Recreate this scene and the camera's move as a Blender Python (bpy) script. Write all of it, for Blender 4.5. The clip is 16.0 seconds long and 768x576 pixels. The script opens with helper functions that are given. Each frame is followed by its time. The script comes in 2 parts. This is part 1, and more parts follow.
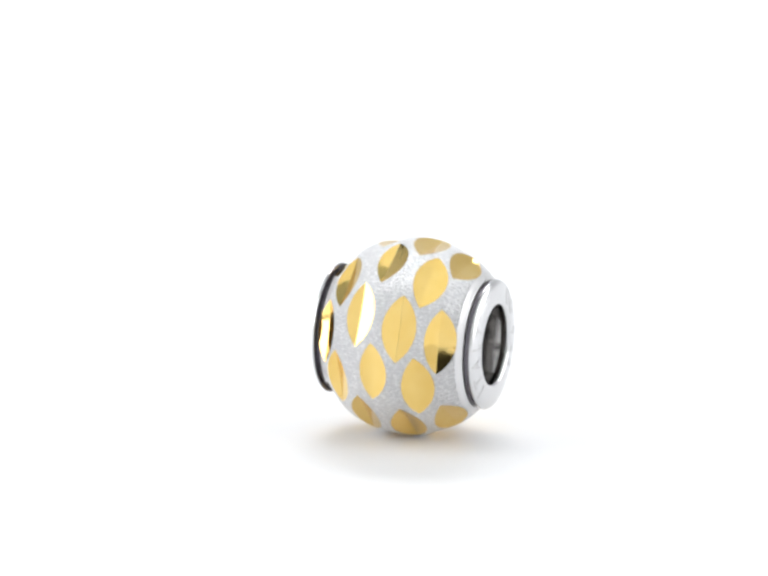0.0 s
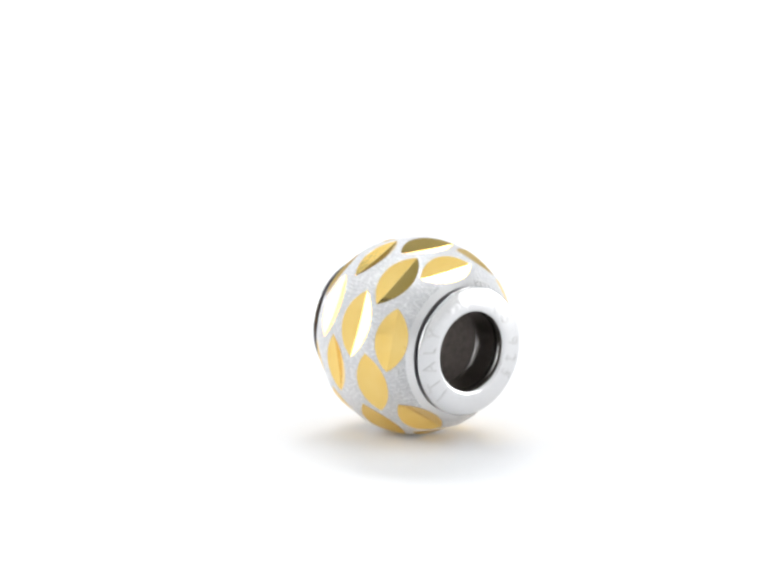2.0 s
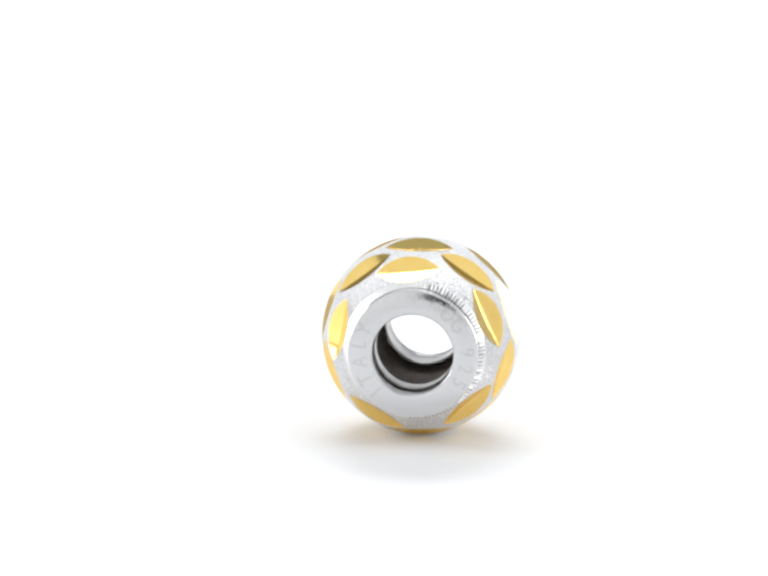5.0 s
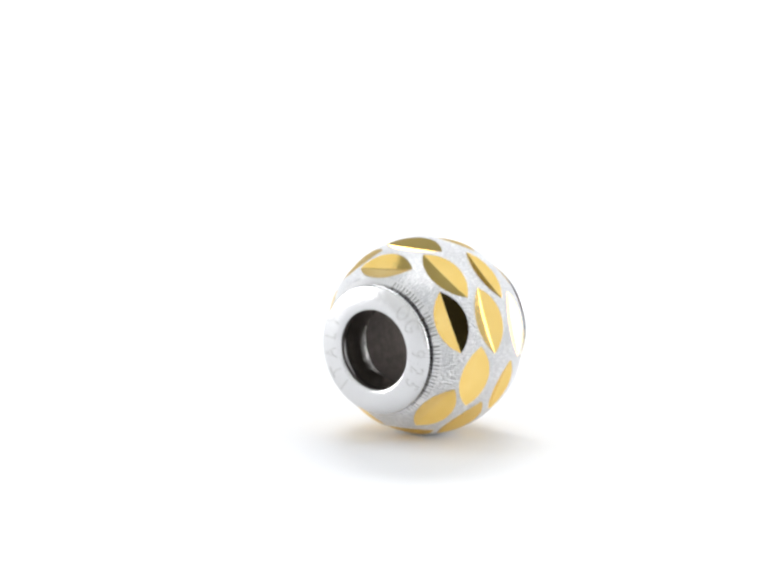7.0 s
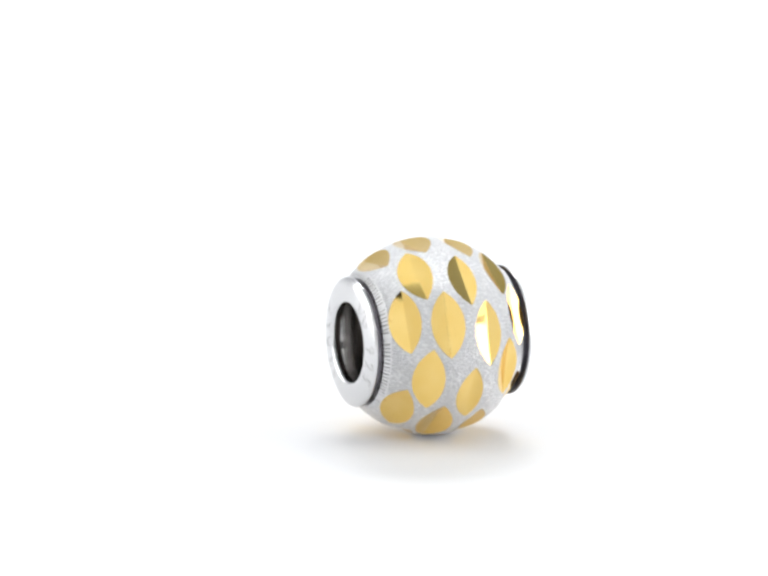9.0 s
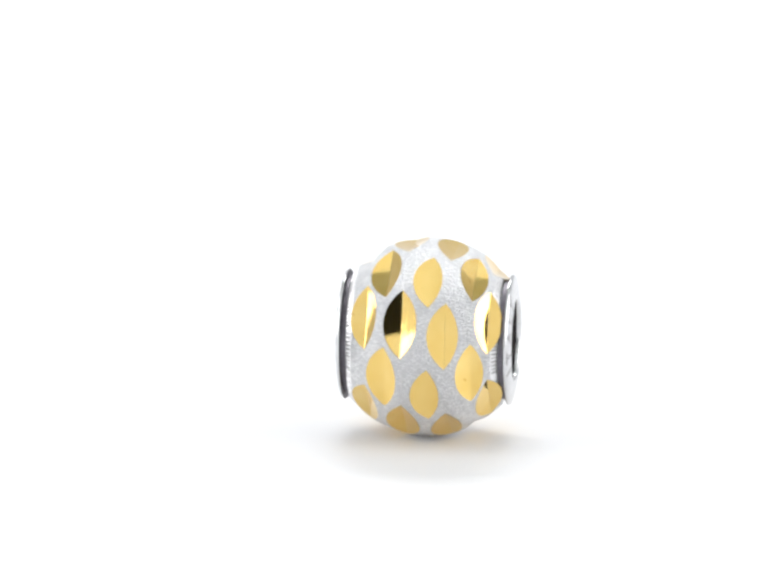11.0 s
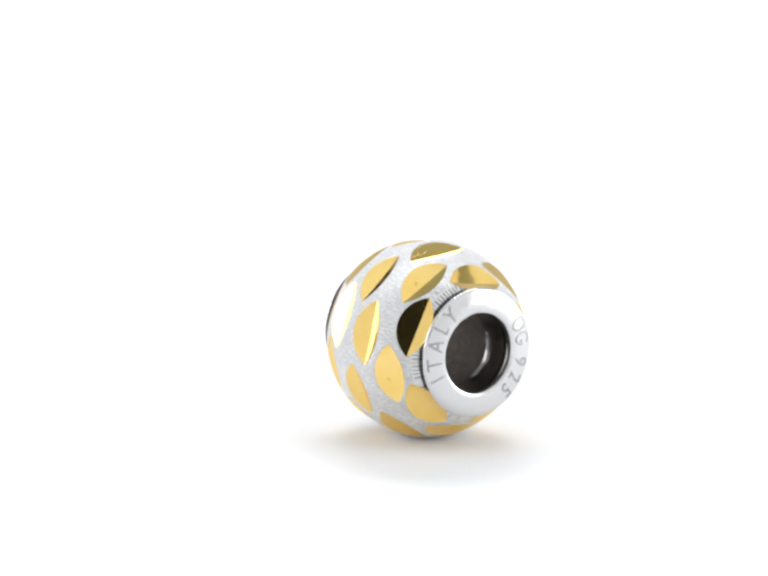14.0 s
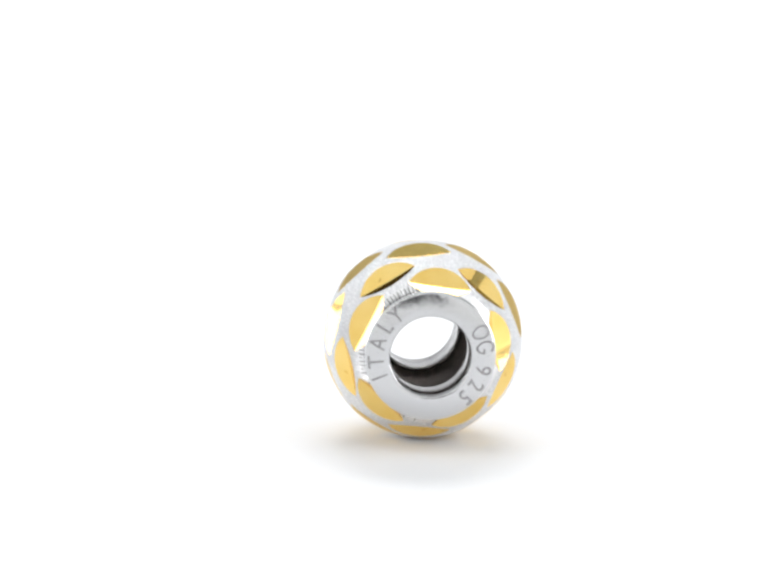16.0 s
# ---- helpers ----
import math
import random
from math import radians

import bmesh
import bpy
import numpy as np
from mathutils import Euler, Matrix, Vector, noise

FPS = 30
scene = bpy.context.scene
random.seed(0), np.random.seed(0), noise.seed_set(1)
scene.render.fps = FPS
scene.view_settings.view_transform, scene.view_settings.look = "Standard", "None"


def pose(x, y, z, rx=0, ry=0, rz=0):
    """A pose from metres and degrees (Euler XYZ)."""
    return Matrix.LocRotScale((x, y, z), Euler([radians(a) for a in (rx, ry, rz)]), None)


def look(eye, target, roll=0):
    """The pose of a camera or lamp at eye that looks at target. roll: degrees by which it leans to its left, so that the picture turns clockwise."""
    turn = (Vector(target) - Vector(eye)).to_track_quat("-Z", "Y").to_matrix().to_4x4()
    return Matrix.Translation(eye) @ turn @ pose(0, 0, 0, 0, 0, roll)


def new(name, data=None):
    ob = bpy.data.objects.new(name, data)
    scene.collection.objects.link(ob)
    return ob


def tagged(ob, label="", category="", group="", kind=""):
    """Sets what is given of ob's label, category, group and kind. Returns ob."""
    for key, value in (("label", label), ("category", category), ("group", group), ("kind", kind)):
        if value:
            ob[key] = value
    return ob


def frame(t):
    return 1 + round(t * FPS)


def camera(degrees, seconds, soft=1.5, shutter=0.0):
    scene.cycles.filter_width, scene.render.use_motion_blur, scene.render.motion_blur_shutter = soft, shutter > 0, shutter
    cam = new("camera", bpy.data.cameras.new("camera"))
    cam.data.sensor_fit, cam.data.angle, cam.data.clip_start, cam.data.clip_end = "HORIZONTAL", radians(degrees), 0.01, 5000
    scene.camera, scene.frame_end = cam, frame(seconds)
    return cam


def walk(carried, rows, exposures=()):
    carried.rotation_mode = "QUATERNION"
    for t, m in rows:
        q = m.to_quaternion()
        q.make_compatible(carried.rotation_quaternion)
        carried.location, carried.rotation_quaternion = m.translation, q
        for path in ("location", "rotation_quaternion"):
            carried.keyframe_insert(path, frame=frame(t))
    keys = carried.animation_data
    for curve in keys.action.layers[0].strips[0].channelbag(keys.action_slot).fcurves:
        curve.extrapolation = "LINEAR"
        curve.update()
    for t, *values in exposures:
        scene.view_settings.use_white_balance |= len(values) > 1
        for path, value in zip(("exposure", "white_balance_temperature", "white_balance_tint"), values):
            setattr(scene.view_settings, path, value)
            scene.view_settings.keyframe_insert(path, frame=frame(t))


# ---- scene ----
# A silver bead charm on a slowly turning white table in a small product studio. True size: the ball is 11 mm across.
MM = 0.001
cam = camera(7.5723, 16.0, soft=2.9)
EYE = pose(0, -0.31366, 0.075387, 77.9064, -1.1096, 0.6228)
walk(cam, [(0, EYE), (16, EYE)], exposures=[(0, 0.20), (16, 0.20)])

# ---- light ----
world = bpy.data.worlds.new("studio_air")
scene.world = world
world.use_nodes = True
world.node_tree.nodes["Background"].inputs["Color"].default_value = (0.98, 0.985, 1.0, 1)
world.node_tree.nodes["Background"].inputs["Strength"].default_value = 0.88


def softbox(name, eye, target, width, height, watts):
    data = bpy.data.lights.new(name, "AREA")
    data.shape, data.size, data.size_y = "RECTANGLE", width, height
    data.energy = watts
    ob = new(name, data)
    ob.matrix_world = look(eye, target)
    return ob


softbox("softbox_side", (-0.30, 0.05, 0.09), (0, 0.05, 0.075), 0.26, 0.17, 0.47)
softbox("softbox_side", (0.30, 0.05, 0.09), (0, 0.05, 0.075), 0.26, 0.17, 0.49)
softbox("softbox_top", (0.0, 0.22, 0.27), (0, 0, 0), 0.20, 0.10, 0.46)
softbox("softbox_over", (0.0, -0.0975, 0.36), (0, -0.09, 0), 0.96, 0.365, 0.62)


# ---- materials ----
def material(name, colour, rough, metal=0.0):
    m = bpy.data.materials.new(name)
    m.use_nodes = True
    b = m.node_tree.nodes["Principled BSDF"]
    b.inputs["Base Color"].default_value = (*colour, 1)
    b.inputs["Roughness"].default_value = rough
    b.inputs["Metallic"].default_value = metal
    return m, m.node_tree, b


def node(tree, kind, **values):
    n = tree.nodes.new(kind)
    for key, value in values.items():
        n.inputs[key.replace("_", " ")].default_value = value
    return n


def noise_of(tree, vector, scale, detail=3.0, rough=0.6):
    n = node(tree, "ShaderNodeTexNoise", Scale=scale, Detail=detail, Roughness=rough)
    tree.links.new(vector, n.inputs["Vector"])
    return n.outputs["Fac"]


def ranged(tree, fac, low, high, at=0.3, to=0.7):
    n = node(tree, "ShaderNodeMapRange", From_Min=at, From_Max=to, To_Min=low, To_Max=high)
    tree.links.new(fac, n.inputs["Value"])
    return n.outputs["Result"]


def tinted(tree, fac, a, b):
    n = tree.nodes.new("ShaderNodeMix")
    n.data_type = "RGBA"
    tree.links.new(fac, n.inputs["Factor"])
    n.inputs[6].default_value, n.inputs[7].default_value = (*a, 1), (*b, 1)
    return n.outputs[2]


def bumped(tree, bsdf, height, strength, distance):
    n = node(tree, "ShaderNodeBump", Strength=strength, Distance=distance)
    tree.links.new(height, n.inputs["Height"])
    tree.links.new(n.outputs["Normal"], bsdf.inputs["Normal"])


def around_axis(tree):
    """Coordinates in mm that follow the bead: round its axis, along it, and out from it."""
    at = tree.nodes.new("ShaderNodeTexCoord")
    apart = tree.nodes.new("ShaderNodeSeparateXYZ")
    tree.links.new(at.outputs["Object"], apart.inputs[0])
    turn = tree.nodes.new("ShaderNodeMath")
    turn.operation = "ARCTAN2"
    tree.links.new(apart.outputs["Y"], turn.inputs[0])
    tree.links.new(apart.outputs["Z"], turn.inputs[1])
    arc = tree.nodes.new("ShaderNodeMath")
    arc.operation = "MULTIPLY"
    arc.inputs[1].default_value = 5.0
    tree.links.new(turn.outputs[0], arc.inputs[0])
    along = tree.nodes.new("ShaderNodeMath")
    along.operation = "MULTIPLY"
    along.inputs[1].default_value = 1000.0
    tree.links.new(apart.outputs["X"], along.inputs[0])
    both = tree.nodes.new("ShaderNodeCombineXYZ")
    tree.links.new(arc.outputs[0], both.inputs[0])
    tree.links.new(along.outputs[0], both.inputs[1])
    return both.outputs[0]


def stretched(tree, vector, x, y):
    n = tree.nodes.new("ShaderNodeVectorMath")
    n.operation = "MULTIPLY"
    n.inputs[1].default_value = (x, y, 1)
    tree.links.new(vector, n.inputs[0])
    return n.outputs[0]


def add(tree, a, b, gain):
    n = tree.nodes.new("ShaderNodeMath")
    n.operation = "MULTIPLY_ADD"
    tree.links.new(b, n.inputs[0])
    n.inputs[1].default_value = gain
    tree.links.new(a, n.inputs[2])
    return n.outputs[0]


def make_satin():
    m, tree, b = material("satin_silver", (0.80, 0.80, 0.81), 0.42, 1.0)
    at = around_axis(tree)
    strokes = noise_of(tree, stretched(tree, at, 9.0, 3.6), 1.0, 2.0, 0.5)
    grain = noise_of(tree, at, 8.5, 2.0, 0.6)
    patches = noise_of(tree, at, 0.9, 2.0)
    mottle = ranged(tree, add(tree, strokes, add(tree, patches, grain, 2.0), 0.35), 0.0, 1.0, 0.95, 1.4)
    tree.links.new(tinted(tree, mottle, (0.62, 0.62, 0.63), (0.92, 0.92, 0.925)), b.inputs["Base Color"])
    tree.links.new(ranged(tree, strokes, 0.36, 0.50), b.inputs["Roughness"])
    # scoring along the axis, plain towards the ends
    ends = tree.nodes.new("ShaderNodeMath")
    ends.operation = "ABSOLUTE"
    apart = tree.nodes.new("ShaderNodeSeparateXYZ")
    tree.links.new(at, apart.inputs[0])
    tree.links.new(apart.outputs["Y"], ends.inputs[0])
    scored = tree.nodes.new("ShaderNodeMath")
    scored.operation = "MULTIPLY"
    tree.links.new(noise_of(tree, stretched(tree, at, 5.0, 0.45), 1.0, 1.0), scored.inputs[0])
    tree.links.new(ranged(tree, ends.outputs[0], 0.0, 1.0, 2.6, 3.9), scored.inputs[1])
    bumped(tree, b, add(tree, add(tree, strokes, grain, 1.4), scored.outputs[0], 1.6), 1.0, 0.00017)
    return m


def make_polished():
    m, tree, b = material("polished_silver", (0.65, 0.65, 0.655), 0.2, 1.0)
    at = tree.nodes.new("ShaderNodeTexCoord").outputs["Object"]
    wave = noise_of(tree, at, 900.0, 2.0)
    tree.links.new(ranged(tree, noise_of(tree, at, 3500.0, 3.0), 0.14, 0.26), b.inputs["Roughness"])
    bumped(tree, b, wave, 0.6, 0.00007)
    return m


def make_gold(name, least, most):
    m, tree, b = material(name, (0.92, 0.67, 0.21), 0.1, 1.0)
    at = tree.nodes.new("ShaderNodeTexCoord").outputs["Object"]
    fine = noise_of(tree, at, 5200.0, 2.0)
    wave = noise_of(tree, at, 700.0, 1.0)
    tool = noise_of(tree, stretched(tree, at, 5500.0, 900.0), 1.0, 2.0)
    spots = ranged(tree, noise_of(tree, at, 1500.0, 1.0), 0.0, 1.0, 0.74, 0.80)
    speck = tree.nodes.new("ShaderNodeMix")
    speck.data_type = "RGBA"
    tree.links.new(spots, speck.inputs["Factor"])
    tree.links.new(tinted(tree, wave, (0.85, 0.565, 0.145), (0.935, 0.705, 0.28)), speck.inputs[6])
    speck.inputs[7].default_value = (0.72, 0.42, 0.10, 1)
    tree.links.new(speck.outputs[2], b.inputs["Base Color"])
    tree.links.new(ranged(tree, fine, 0.03, 0.08), b.inputs["Roughness"])
    # tool marks, plain on a few of the cuts
    own = ranged(tree, tree.nodes.new("ShaderNodeObjectInfo").outputs["Random"], least, most, 0.6, 1.0)
    marks = tree.nodes.new("ShaderNodeMath")
    marks.operation = "MULTIPLY"
    tree.links.new(tool, marks.inputs[0])
    tree.links.new(own, marks.inputs[1])
    bumped(tree, b, add(tree, wave, marks.outputs[0], 0.3), 0.3, 0.00004)
    return m


def make_oxide():
    m, tree, b = material("oxidised_silver", (0.02, 0.017, 0.016), 0.8, 0.0)
    b.inputs["Specular IOR Level"].default_value = 0.2
    at = tree.nodes.new("ShaderNodeTexCoord").outputs["Object"]
    spots = noise_of(tree, at, 2600.0, 4.0, 0.7)
    tree.links.new(tinted(tree, spots, (0.09, 0.078, 0.070), (0.32, 0.275, 0.25)), b.inputs["Base Color"])
    bumped(tree, b, spots, 0.6, 0.00008)
    return m


def make_dull():
    # darker grey that paints shade in the rib grooves and stamped characters
    m, tree, b = material("shade_grey_silver", (0.35, 0.34, 0.34), 0.42, 1.0)
    at = tree.nodes.new("ShaderNodeTexCoord").outputs["Object"]
    spots = noise_of(tree, at, 4000.0, 3.0)
    tree.links.new(tinted(tree, spots, (0.22, 0.215, 0.215), (0.46, 0.45, 0.45)), b.inputs["Base Color"])
    return m


def make_dark_silver():
    m, tree, b = material("dark_silver", (0.12, 0.115, 0.12), 0.4, 1.0)
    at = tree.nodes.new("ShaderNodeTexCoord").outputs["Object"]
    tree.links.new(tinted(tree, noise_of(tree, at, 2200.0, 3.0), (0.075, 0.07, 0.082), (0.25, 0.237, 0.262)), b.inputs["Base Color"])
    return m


def make_lip():
    m, tree, b = material("worn_silver", (0.7, 0.69, 0.68), 0.14, 1.0)
    at = around_axis(tree)
    rings = noise_of(tree, stretched(tree, at, 2.6, 7.0), 1.0, 4.0, 0.7)
    tree.links.new(tinted(tree, rings, (0.22, 0.21, 0.205), (0.54, 0.525, 0.515)), b.inputs["Base Color"])
    bumped(tree, b, rings, 0.12, 0.00005)
    return m


def make_paper():
    m, tree, b = material("white_sheet", (0.81, 0.813, 0.833), 0.6)
    at = tree.nodes.new("ShaderNodeTexCoord").outputs["Object"]
    cloud = noise_of(tree, at, 14.0, 2.0)
    fibre = noise_of(tree, at, 2500.0, 3.0)
    tree.links.new(tinted(tree, cloud, (0.803, 0.806, 0.826), (0.818, 0.821, 0.840)), b.inputs["Base Color"])
    bumped(tree, b, fibre, 0.04, 0.00003)
    return m


def make_board():
    m, tree, b = material("white_card", (0.82, 0.82, 0.81), 0.6)
    at = tree.nodes.new("ShaderNodeTexCoord").outputs["Object"]
    tree.links.new(tinted(tree, noise_of(tree, at, 30.0, 3.0), (0.80, 0.80, 0.79), (0.84, 0.84, 0.83)), b.inputs["Base Color"])
    return m


SATIN, POLISHED, OXIDE = make_satin(), make_polished(), make_oxide()
GOLD, MARKED = make_gold("gold_plate", 0.03, 0.5), make_gold("tool_marked_gold", 2.2, 3.2)
DULL, PAPER, BOARD = make_dull(), make_paper(), make_board()
LIPS, DARK_SILVER = make_lip(), make_dark_silver()
KNURL = material("ribbed_silver", (0.74, 0.735, 0.74), 0.35, 1.0)[0]
# slightly darker silver that paints the faint shade of shallow stamps
FAINT = material("faint_stamp_shade", (0.57, 0.565, 0.565), 0.25, 1.0)[0]
# cool grey of the added overhead panel, tuned for olive reflections
GREY = material("reflection_grey", (0.44, 0.47, 0.46), 0.8)[0]
BLACK = material("matte_black", (0.03, 0.03, 0.03), 0.9)[0]


# ---- mesh helpers ----
def mesh_of(name, verts, faces, mat, smooth=True):
    me = bpy.data.meshes.new(name)
    me.from_pydata([tuple(v) for v in verts], [], [tuple(f) for f in faces])
    me.materials.append(mat)
    me.update()
    if smooth:
        me.polygons.foreach_set("use_smooth", [True] * len(me.polygons))
    return me


def part(name, me, parent, label=""):
    ob = new(name, me)
    ob.parent = parent
    return tagged(ob, label)


def lathe(profile, steps=160, flip=1, ragged=0):
    """Turns a profile of (axial, radius) in mm round the x axis."""
    verts, faces = [], []
    for i, (x, r) in enumerate(profile):
        for k in range(steps):
            a = 2 * math.pi * k / steps
            if ragged and i == len(profile) - ragged:
                x = profile[i][0] + 0.12 * noise.noise((6 * math.sin(a), 5 * math.cos(a), flip)) - 0.05
            verts.append((x * MM * flip, r * MM * math.sin(a), r * MM * math.cos(a)))
    for i in range(len(profile) - 1):
        for k in range(steps):
            a, b = i * steps + k, i * steps + (k + 1) % steps
            quad = (a, b, b + steps, a + steps)
            faces.append(quad if flip > 0 else quad[::-1])
    return verts, faces


# ---- studio ----
def build_floor():
    """One sheet: flat under the bead, swept up behind it."""
    ys = [-0.6, -0.3, -0.1, -0.03, 0.03, 0.1, 0.2, 0.3]
    path = [(y, 0.0) for y in ys] + [(0.3 + 0.14 * math.sin(a), 0.14 - 0.14 * math.cos(a)) for a in np.linspace(0.13, math.pi / 2, 12)]
    path += [(0.44, 0.3), (0.44, 0.45)]
    verts, faces, n = [], [], 9
    for y, z in path:
        for k in range(n):
            verts.append((-0.9 + 1.8 * k / (n - 1), y, z))
    for i in range(len(path) - 1):
        for k in range(n - 1):
            a = i * n + k
            faces.append((a, a + 1, a + n + 1, a + n))
    ob = new("floor", mesh_of("floor", verts, faces, PAPER))
    return tagged(ob, "seamless matte white sheet swept up behind the bead", "backdrop", kind="structure")


def build_front_card():
    """The white card before the camera, with the slot through which the lens looks."""
    bm = bmesh.new()
    x0, x1, z0, z1 = -0.040, 0.078, 0.051, 0.160
    for a, b, c, d in ((-0.19, x0, 0.0, 0.30), (x1, 0.19, 0.0, 0.30), (x0, x1, 0.0, z0), (x0, x1, z1, 0.30)):
        made = bmesh.ops.create_cube(bm, size=1.0)["verts"]
        bmesh.ops.transform(bm, verts=made, matrix=Matrix.LocRotScale(((a + b) / 2, -0.285, (c + d) / 2), None, (b - a, 0.003, d - c)))
    for side in (-1, 1):
        made = bmesh.ops.create_cube(bm, size=1.0)["verts"]
        turn = pose(side * 0.262, -0.2175, 0.150, 0, 0, side * 43)
        bmesh.ops.transform(bm, verts=made, matrix=turn @ Matrix.Diagonal((0.197, 0.003, 0.300, 1)))
    me = bpy.data.meshes.new("wall_front")
    bm.to_mesh(me)
    bm.free()
    me.materials.append(BOARD)
    return tagged(new("wall_front", me), "white card with a slot for the lens", "wall", kind="structure")


def build_dark_sheet():
    """Black sheet added behind the lens in place of the dark room, seen only in the polished cuts."""
    bm = bmesh.new()
    made = bmesh.ops.create_cube(bm, size=1.0)["verts"]
    bmesh.ops.transform(bm, verts=made, matrix=Matrix.LocRotScale((0, -0.45, 0.2), None, (0.7, 0.004, 0.4)))
    me = bpy.data.meshes.new("wall_back")
    bm.to_mesh(me)
    bm.free()
    me.materials.append(BLACK)
    return tagged(new("wall_back", me), "matte black sheet added behind the lens for dark reflections", "wall", kind="structure")


def build_ceiling():
    """An unseen grey panel added over the lamps to dim reflections in the upper cuts."""
    bm = bmesh.new()
    made = bmesh.ops.create_cube(bm, size=1.0)["verts"]
    bmesh.ops.transform(bm, verts=made, matrix=Matrix.LocRotScale((0, 0.1, 0.46), None, (1.3, 1.2, 0.01)))
    me = bpy.data.meshes.new("ceiling")
    bm.to_mesh(me)
    bm.free()
    me.materials.append(GREY)
    return tagged(new("ceiling", me), "unseen grey panel above the lamps, added to dim reflections", "ceiling", kind="structure")


def build_reflection_card():
    """A small black card on a rod, added to put a dark gap into the polished cuts' reflections."""
    flag = new("reflection_card")
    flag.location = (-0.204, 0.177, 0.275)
    tagged(flag, "small black card on a thin rod, added for a dark reflection", "studio flag")
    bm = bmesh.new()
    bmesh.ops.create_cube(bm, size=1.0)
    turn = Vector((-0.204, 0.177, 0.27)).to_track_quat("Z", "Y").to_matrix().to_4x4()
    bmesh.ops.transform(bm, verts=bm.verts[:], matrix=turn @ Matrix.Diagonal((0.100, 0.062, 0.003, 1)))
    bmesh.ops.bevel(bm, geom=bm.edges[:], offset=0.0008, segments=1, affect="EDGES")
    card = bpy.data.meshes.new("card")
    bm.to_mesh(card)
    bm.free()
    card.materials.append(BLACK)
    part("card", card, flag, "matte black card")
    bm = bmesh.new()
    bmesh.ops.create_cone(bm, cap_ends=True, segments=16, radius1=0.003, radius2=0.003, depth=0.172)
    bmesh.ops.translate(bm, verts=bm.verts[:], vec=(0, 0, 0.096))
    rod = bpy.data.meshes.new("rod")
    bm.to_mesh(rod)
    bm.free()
    rod.materials.append(DARK_SILVER)
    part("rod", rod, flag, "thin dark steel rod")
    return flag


build_floor()
build_ceiling()
build_front_card()
build_dark_sheet()
build_reflection_card()

# ---- the bead ----
BALL = 5.5          # radius, mm
END = 3.86          # where the ball's skin stops, along its axis
CURVE = 0.019       # hollow of each cut along its length, 1/mm
# rows of cuts round the ball: latitude and first turn in degrees, length and the two half widths in mm
ROWS = ((35.2, -7.0, 3.55, 0.95, 0.91), (21.3, 33.4, 3.62, 1.00, 0.83), (10.6, -1.4, 3.74, 0.95, 0.95), (-5.8, 43.0, 3.35, 0.98, 0.60),
        (-16.4, 5.2, 3.60, 1.05, 0.68), (-32.8, 31.0, 3.44, 1.04, 0.66), (-45.0, -8.0, 3.46, 1.12, 0.74))


def slope_of(length, half):
    """The tilt of a cut's facet that gives it this half width, and the depth of its keel."""
    z0 = math.sqrt(BALL ** 2 - length ** 2 / 4) - CURVE * length ** 2 / 4
    low, high = 0.0, 1.0
    for _ in range(50):
        a = (low + high) / 2
        b = z0 * math.sin(a)
        y = -b + math.sqrt(b * b + BALL ** 2 - z0 ** 2)
        low, high = (a, high) if y * math.cos(a) > half else (low, a)
    return a, z0


def axes(lat, turn):
    la, ph = radians(lat), radians(turn)
    n = np.array((math.sin(la), math.cos(la) * math.sin(ph), math.cos(la) * math.cos(ph)))
    u = np.array((0, math.cos(ph), -math.sin(ph)))
    ax = np.cross(u, n)
    return n, u, ax if ax[0] > 0 else -ax


def leaf_mesh(lat, length, halves):
    """One leaf-shaped V cut at turn 0: two hollow facets that meet in a keel, slightly rounded at its bottom."""
    n, u, ax = axes(lat, 0)
    slopes = [slope_of(length, half) for half in halves]
    along, steps = 30, (1.0, 0.96, 0.8, 0.55, 0.3, 0.0)
    lanes = [(0, f) for f in steps] + [(0, None), (1, None)] + [(1, f) for f in steps[::-1]]
    lanes.remove((1, 0.0))
    verts, faces = [], []
    for i in range(along + 1):
        x = -length / 2 + length * i / along
        for side, f in lanes:
            a, z0 = slopes[side]
            z = z0 + CURVE * x * x
            b = z * math.sin(a)
            edge = max(0.0, -b + math.sqrt(max(0.0, b * b + BALL ** 2 - x * x - z * z)))
            near = min(0.014, 0.2 * edge)
            y = near if f is None else (near + (edge - near) * f if f else 0.0)
            verts.append((u * x + n * (z + y * math.sin(a)) + ax * (1 - 2 * side) * y * math.cos(a)) * MM)
    # the keel lane lies between the two near lanes
    order = sorted(range(len(lanes)), key=lambda k: lane_place(lanes[k]))
    verts = [verts[i * len(lanes) + k] for i in range(along + 1) for k in order]
    for i in range(along):
        for j in range(len(lanes) - 1):
            q = i * len(lanes) + j
            faces.append((q, q + 1, q + len(lanes) + 1, q + len(lanes)))
    return verts, faces


def lane_place(lane):
    side, f = lane
    place = 0.001 if f is None else (0.002 + f if f else 0.0)
    return place if side == 0 else -place


def turned_out(me, centre=(0, 0, 0)):
    """Lets all faces of a mesh look away from the bead's middle."""
    bm = bmesh.new()
    bm.from_mesh(me)
    for f in bm.faces:
        if f.normal.dot(f.calc_center_median() - Vector(centre)) < 0:
            f.normal_flip()
    bm.to_mesh(me)
    bm.free()
    return me


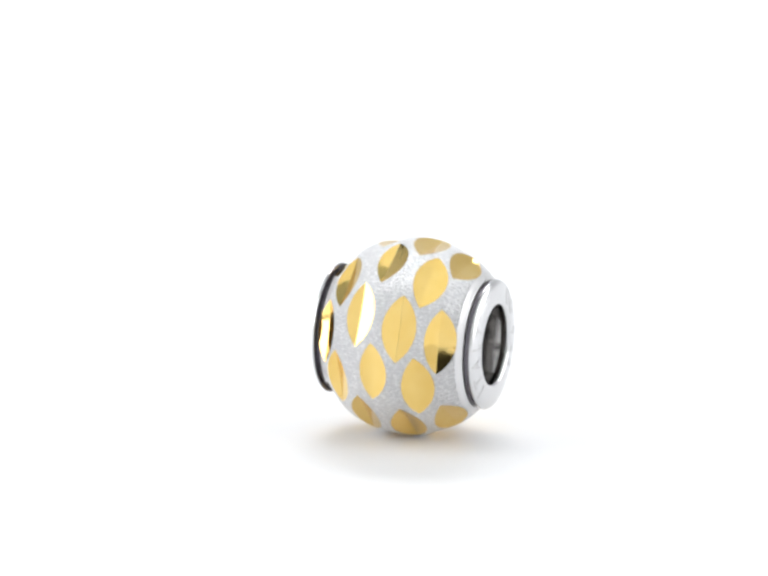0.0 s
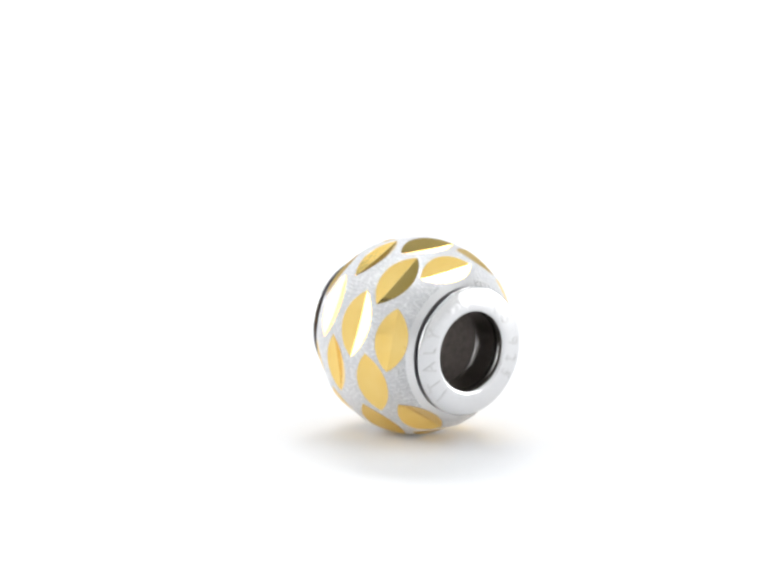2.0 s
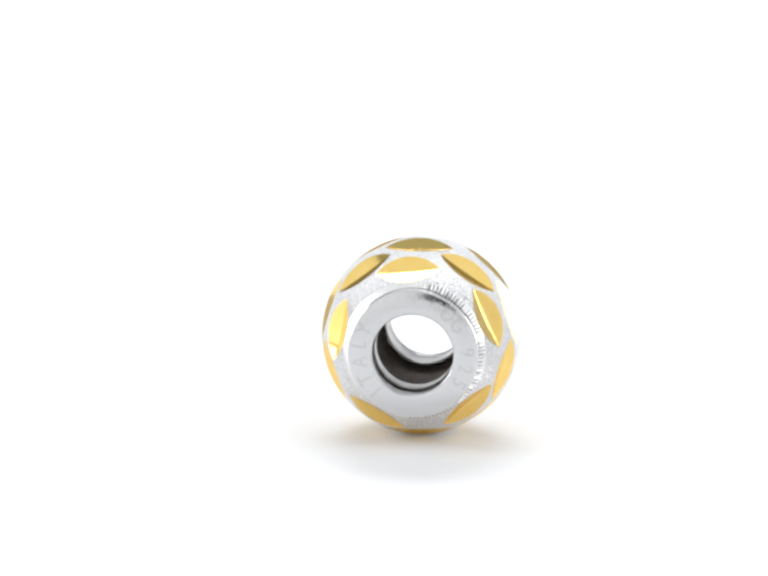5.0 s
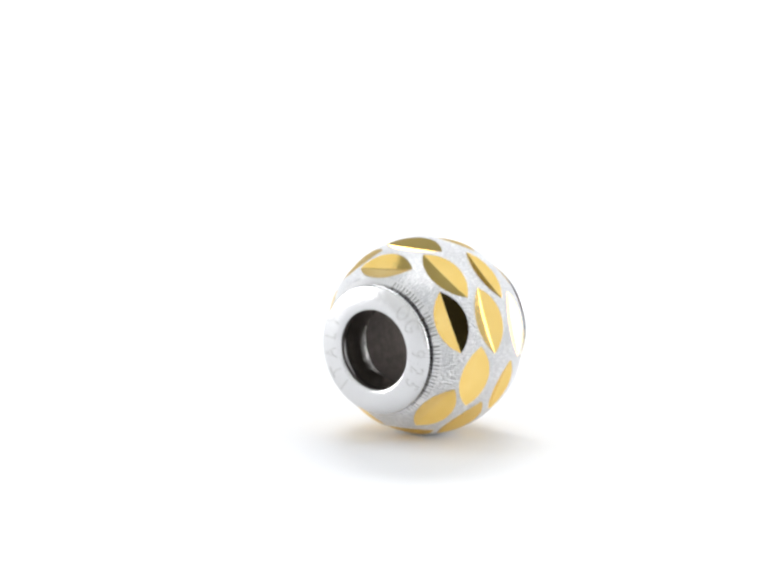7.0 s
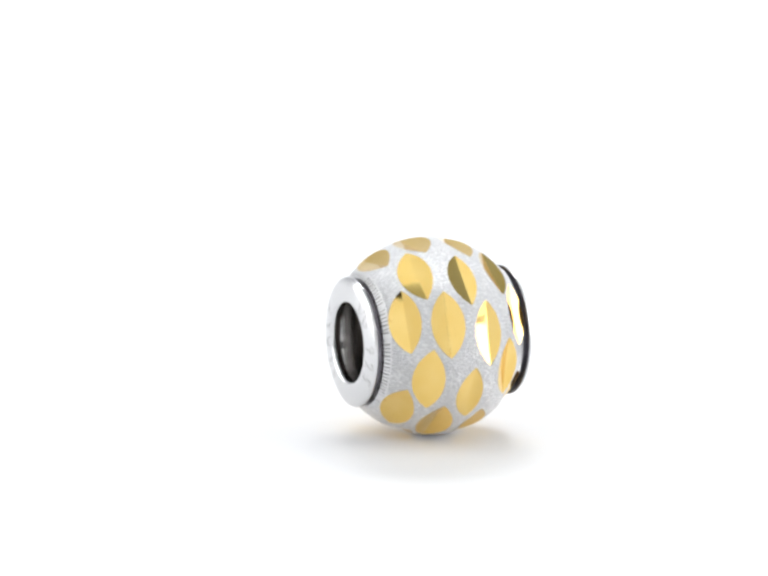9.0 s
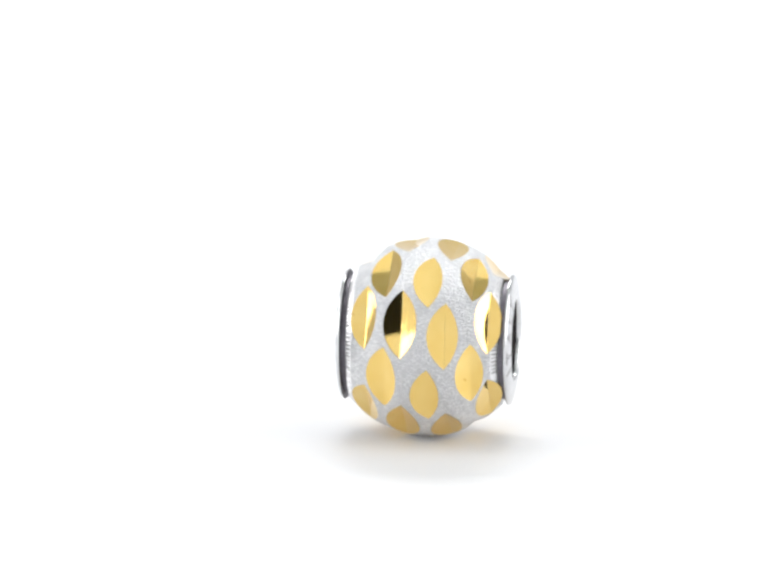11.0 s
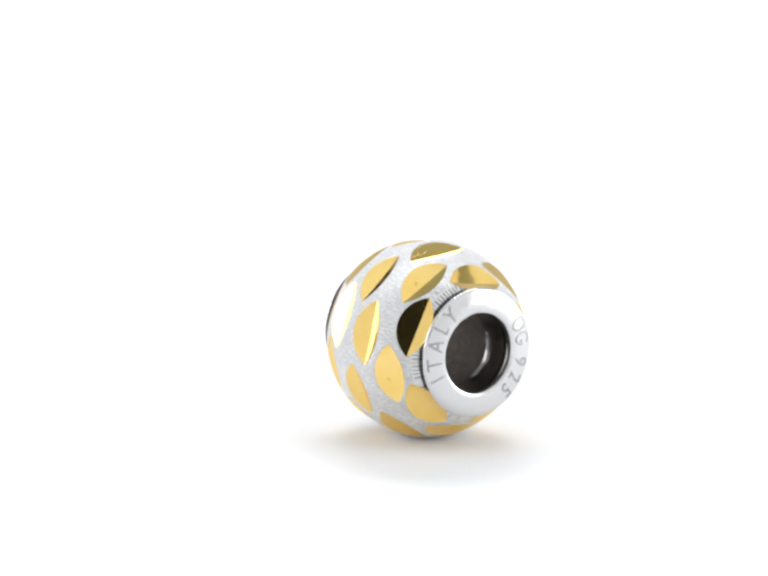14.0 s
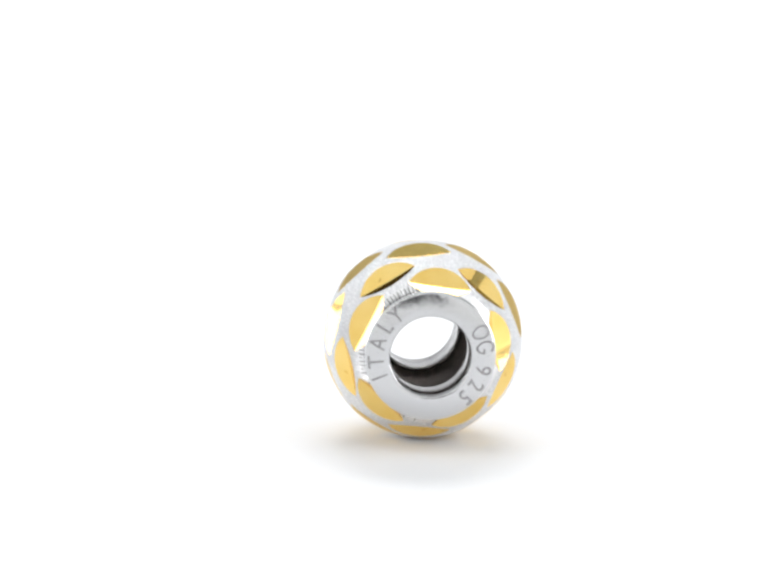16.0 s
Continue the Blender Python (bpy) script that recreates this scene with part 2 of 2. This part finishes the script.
def sunken(p):
    """Points of the skin, in mm, let down under every cut."""
    sunk, deep = p.copy(), np.zeros(len(p))
    for lat, first, length, *halves in ROWS:
        for k in range(5):
            n, u, ax = axes(lat, first + 72 * k)
            x, lateral, high = p @ u, p @ ax, p @ n
            a0, z0 = slope_of(length, halves[0])
            a1, z1 = slope_of(length, halves[1])
            cut = z0 + CURVE * x * x + np.abs(lateral) * np.where(lateral > 0, math.tan(a0), math.tan(a1))
            depth = np.where((high > cut) & (np.abs(x) < length / 2), high - cut + 0.012, 0)
            more = depth > deep
            sunk[more] = p[more] - depth[more, None] * n
            deep = np.maximum(deep, depth)
    return sunk


def ball_mesh():
    """The ball's skin."""
    top = math.asin(END / BALL)
    lats, turns = 300, 760
    la = np.linspace(-top, top, lats)[:, None]
    ph = np.linspace(0, 2 * np.pi, turns, endpoint=False)[None, :]
    p = np.stack((np.sin(la) + 0 * ph, np.cos(la) * np.sin(ph), np.cos(la) * np.cos(ph)), -1).reshape(-1, 3) * BALL
    ring = np.arange(turns)
    faces = []
    for i in range(lats - 1):
        a = i * turns + ring
        b = i * turns + (ring + 1) % turns
        faces.append(np.stack((a, a + turns, b + turns, b), 1))
    return sunken(p) * MM, np.concatenate(faces)


def worn_away(a):
    """How much of the ribs is left at this turn: they are plain on one side and rubbed smooth on the other."""
    return 0.10 + 0.55 * min(1.0, max(0.0, (math.sin(a) + 0.35) / 0.8)) * (0.75 + 0.25 * math.sin(9 * a) * math.cos(4 * a))


def knurl_mesh(flip):
    """The ribbed edge at the ball's end, with shade painted into its grooves."""
    turns = 660
    profile = ((END - 0.01, 3.925, 0.0), (3.91, 3.865, 0.03), (4.02, 3.745, 0.06), (4.12, 3.65, 0.075), (4.175, 3.59, 0.07), (4.19, 3.30, 0.0))
    p = []
    for x, r, rib in profile:
        for k in range(turns):
            a = 2 * math.pi * k / turns + 0.02 * math.sin(k * 1.7) * (x - END)
            q = r + rib * worn_away(a) * (1 if k % 6 < 3 else -1)
            p.append((x * flip, q * math.sin(a), q * math.cos(a)))
    faces, grooves = [], []
    for i in range(len(profile) - 1):
        for k in range(turns):
            a, b = i * turns + k, i * turns + (k + 1) % turns
            faces.append((a, b, b + turns, a + turns) if flip > 0 else (a, a + turns, b + turns, b))
            grooves.append(1 if i > 0 and k % 6 in (3, 4) and worn_away(2 * math.pi * k / turns) > 0.4 + 0.25 * noise.noise((k // 6 * 0.9, flip, 0.5)) else 0)
    me = mesh_of("knurl", sunken(np.array(p)) * MM, faces, KNURL, False)
    # groove faces get the darker grey as painted shade between the ribs
    me.materials.append(DULL)
    me.polygons.foreach_set("material_index", grooves)
    return me


COLLAR = ((4.52, 3.20), (4.49, 3.46), (4.48, 3.52), (4.50, 3.575), (4.54, 3.605), (4.60, 3.60), (4.66, 3.56), (4.71, 3.45), (4.77, 3.20), (4.82, 2.92),
          (4.855, 2.64), (4.865, 2.44), (4.855, 2.33), (4.82, 2.26), (4.77, 2.225), (4.70, 2.213), (4.62, 2.21))
LIP = ((4.62, 2.21), (4.44, 2.215), (4.40, 2.235), (4.34, 2.235), (4.30, 2.21), (2.62, 2.20), (2.54, 2.22), (2.50, 2.30), (2.56, 2.45))
FACE = [(3.56, 4.66), (3.45, 4.71), (3.20, 4.77), (2.92, 4.82), (2.64, 4.855), (2.46, 4.865)]


def collar_mesh(flip):
    """The polished collar, dark on the side that faces the ball."""
    me = mesh_of("collar", *lathe(COLLAR, flip=flip), POLISHED)
    me.materials.append(DARK_SILVER)
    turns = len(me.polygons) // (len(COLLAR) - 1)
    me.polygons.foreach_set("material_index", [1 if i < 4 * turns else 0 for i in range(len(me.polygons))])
    return me


def face_height(r):
    """How far out the collar's sloping face lies at this radius, mm."""
    return float(np.interp(r, [q[0] for q in FACE[::-1]], [q[1] for q in FACE[::-1]]))


def stroke_mesh(lines, width):
    """Flat strokes along polylines, as (x, y) of a letter's own plane, mm."""
    verts, faces = [], []
    for line in lines:
        base = len(verts)
        for i, q in enumerate(line):
            a, b = np.array(line[max(i - 1, 0)]), np.array(line[min(i + 1, len(line) - 1)])
            d = (b - a) / np.linalg.norm(b - a)
            s = np.array((-d[1], d[0])) * width / 2
            verts += [np.array(q) + s, np.array(q) - s]
        for i in range(len(line) - 1):
            k = base + 2 * i
            faces.append((k, k + 1, k + 3, k + 2))
    return verts, faces


def letter_outline(char):
    """A character of the built-in font as flat verts and faces, centred, one unit high."""
    curve = bpy.data.curves.new("character", "FONT")
    curve.body, curve.align_x, curve.size, curve.resolution_u = char, "CENTER", 1.4, 4
    curve.offset = 0.006
    ob = bpy.data.objects.new("character", curve)
    scene.collection.objects.link(ob)
    bpy.context.view_layer.update()
    me = ob.evaluated_get(bpy.context.evaluated_depsgraph_get()).to_mesh()
    bm = bmesh.new()
    bm.from_mesh(me)
    bmesh.ops.triangulate(bm, faces=bm.faces[:])
    bmesh.ops.subdivide_edges(bm, edges=[e for e in bm.edges if e.calc_length() > 0.2], cuts=4)
    bmesh.ops.triangulate(bm, faces=bm.faces[:])
    verts = [np.array((v.co.x, v.co.y - 0.5)) for v in bm.verts]
    faces = [tuple(v.index for v in q.verts) for q in bm.faces]
    bm.free()
    bpy.data.objects.remove(ob)
    bpy.data.curves.remove(curve)
    return verts, faces


def arc(a0, a1, rx=0.42, ry=0.5, n=18):
    return [(rx * math.cos(radians(a0 + (a1 - a0) * i / n)), ry * math.sin(radians(a0 + (a1 - a0) * i / n))) for i in range(n + 1)]


def stamped(name, shape, clock, flip, parent, size=0.80, radius=3.03):
    """Lays a shape just proud of a collar's face, its grey painting a stamp's shade: clock is its place, in degrees
    clockwise from the top as one looks at that end.
    """
    flat, faces = shape
    verts = []
    for q in flat:
        r = radius + q[1] * size
        a = radians(clock) + q[0] * size * 0.86 / radius
        side = math.sin(a) * flip
        verts.append(((face_height(r) + 0.010) * MM * flip, r * MM * side, r * MM * math.cos(a)))
    me = mesh_of(name, verts, faces, DULL if flip < 0 else FAINT, False)
    turned_out(me)
    return part(name, me, parent, "stamped silver character, its shade painted dull grey" if flip < 0 else "faint stamped silver character, its shade painted grey")


def build_bead():
    bead = new("bead_charm")
    tagged(bead, "round satin silver bead charm with gold leaf-shaped cuts, on white sheet", "bead charm")
    skin = part("ball", mesh_of("ball", *ball_mesh(), SATIN), bead, "satin brushed silver ball")
    for lat, first, length, *halves in ROWS:
        verts, faces = leaf_mesh(lat, length, halves)
        me = turned_out(mesh_of("leaf", verts, faces, GOLD))
        for k in range(5):
            if (lat, k) in ((-16.4, 0), (-5.8, 4)):
                marked = me.copy()
                marked.materials[0] = MARKED
                leaf = part("leaf", marked, skin, "gold-plated leaf cut with wavy tool marks")
            else:
                leaf = part("leaf", me, skin, "gold-plated V-shaped leaf cut")
            leaf.matrix_basis = pose(0, 0, 0, -(first + 72 * k))
    # necks, collars and the dark lining
    for flip, offset, size in ((1, -25, 0.84), (-1, 0, 0.92)):
        part("neck", mesh_of("neck", *lathe(((4.15, 3.34), (4.20, 3.31), (4.40, 3.30), (4.54, 3.30)), flip=flip), DARK_SILVER), bead, "dark silver neck")
        part("knurl", knurl_mesh(flip), skin, "fine ribbed silver edge")
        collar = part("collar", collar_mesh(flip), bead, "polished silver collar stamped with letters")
        part("bore_lip", mesh_of("bore_lip", *lathe(LIP, flip=flip, ragged=3), LIPS), collar, "worn grey silver inside of the hole")
        for char, clock in zip("ITALY", (247, 264, 284, 303, 320)):
            stamped("letter", letter_outline(char), clock + offset, flip, collar, size)
        for char, clock in zip("925", (105, 123, 140)):
            stamped("digit", letter_outline(char), clock + offset + (6 if flip > 0 else 0), flip, collar, size)
        stamped("maker_mark", stroke_mesh([arc(0, 360)], 0.13), 64 + offset, flip, collar, size)
        stamped("maker_mark", stroke_mesh([arc(45, 350), [(0.44, -0.08), (0.05, -0.08)]], 0.13), 81 + offset, flip, collar, size)
    part("lining", turned_in(mesh_of("lining", *lathe(((-2.64, 2.24), (-2.62, 2.5), (-2.1, 2.75), (0, 2.8), (2.1, 2.75), (2.62, 2.5), (2.64, 2.24))), OXIDE)), bead, "dark oxidised lining of the bore")
    return bead


def turned_in(me):
    me.flip_normals()
    return me


bead = build_bead()


def motions():
    """The table turns the bead about an upright axis 0.44 mm from the bead's middle."""
    rows = []
    for i in range(33):
        t = i * 0.5
        turn = -18.73 - 15.282 * t - 1.2345 * ((t - 8) / 8) ** 2
        rows.append((t, pose(0, 0, 5.5 * MM, 0, 0, turn) @ pose(-0.438 * MM, -0.041 * MM, 0, 0, 0.63, 0)))
    walk(bead, rows)


motions()
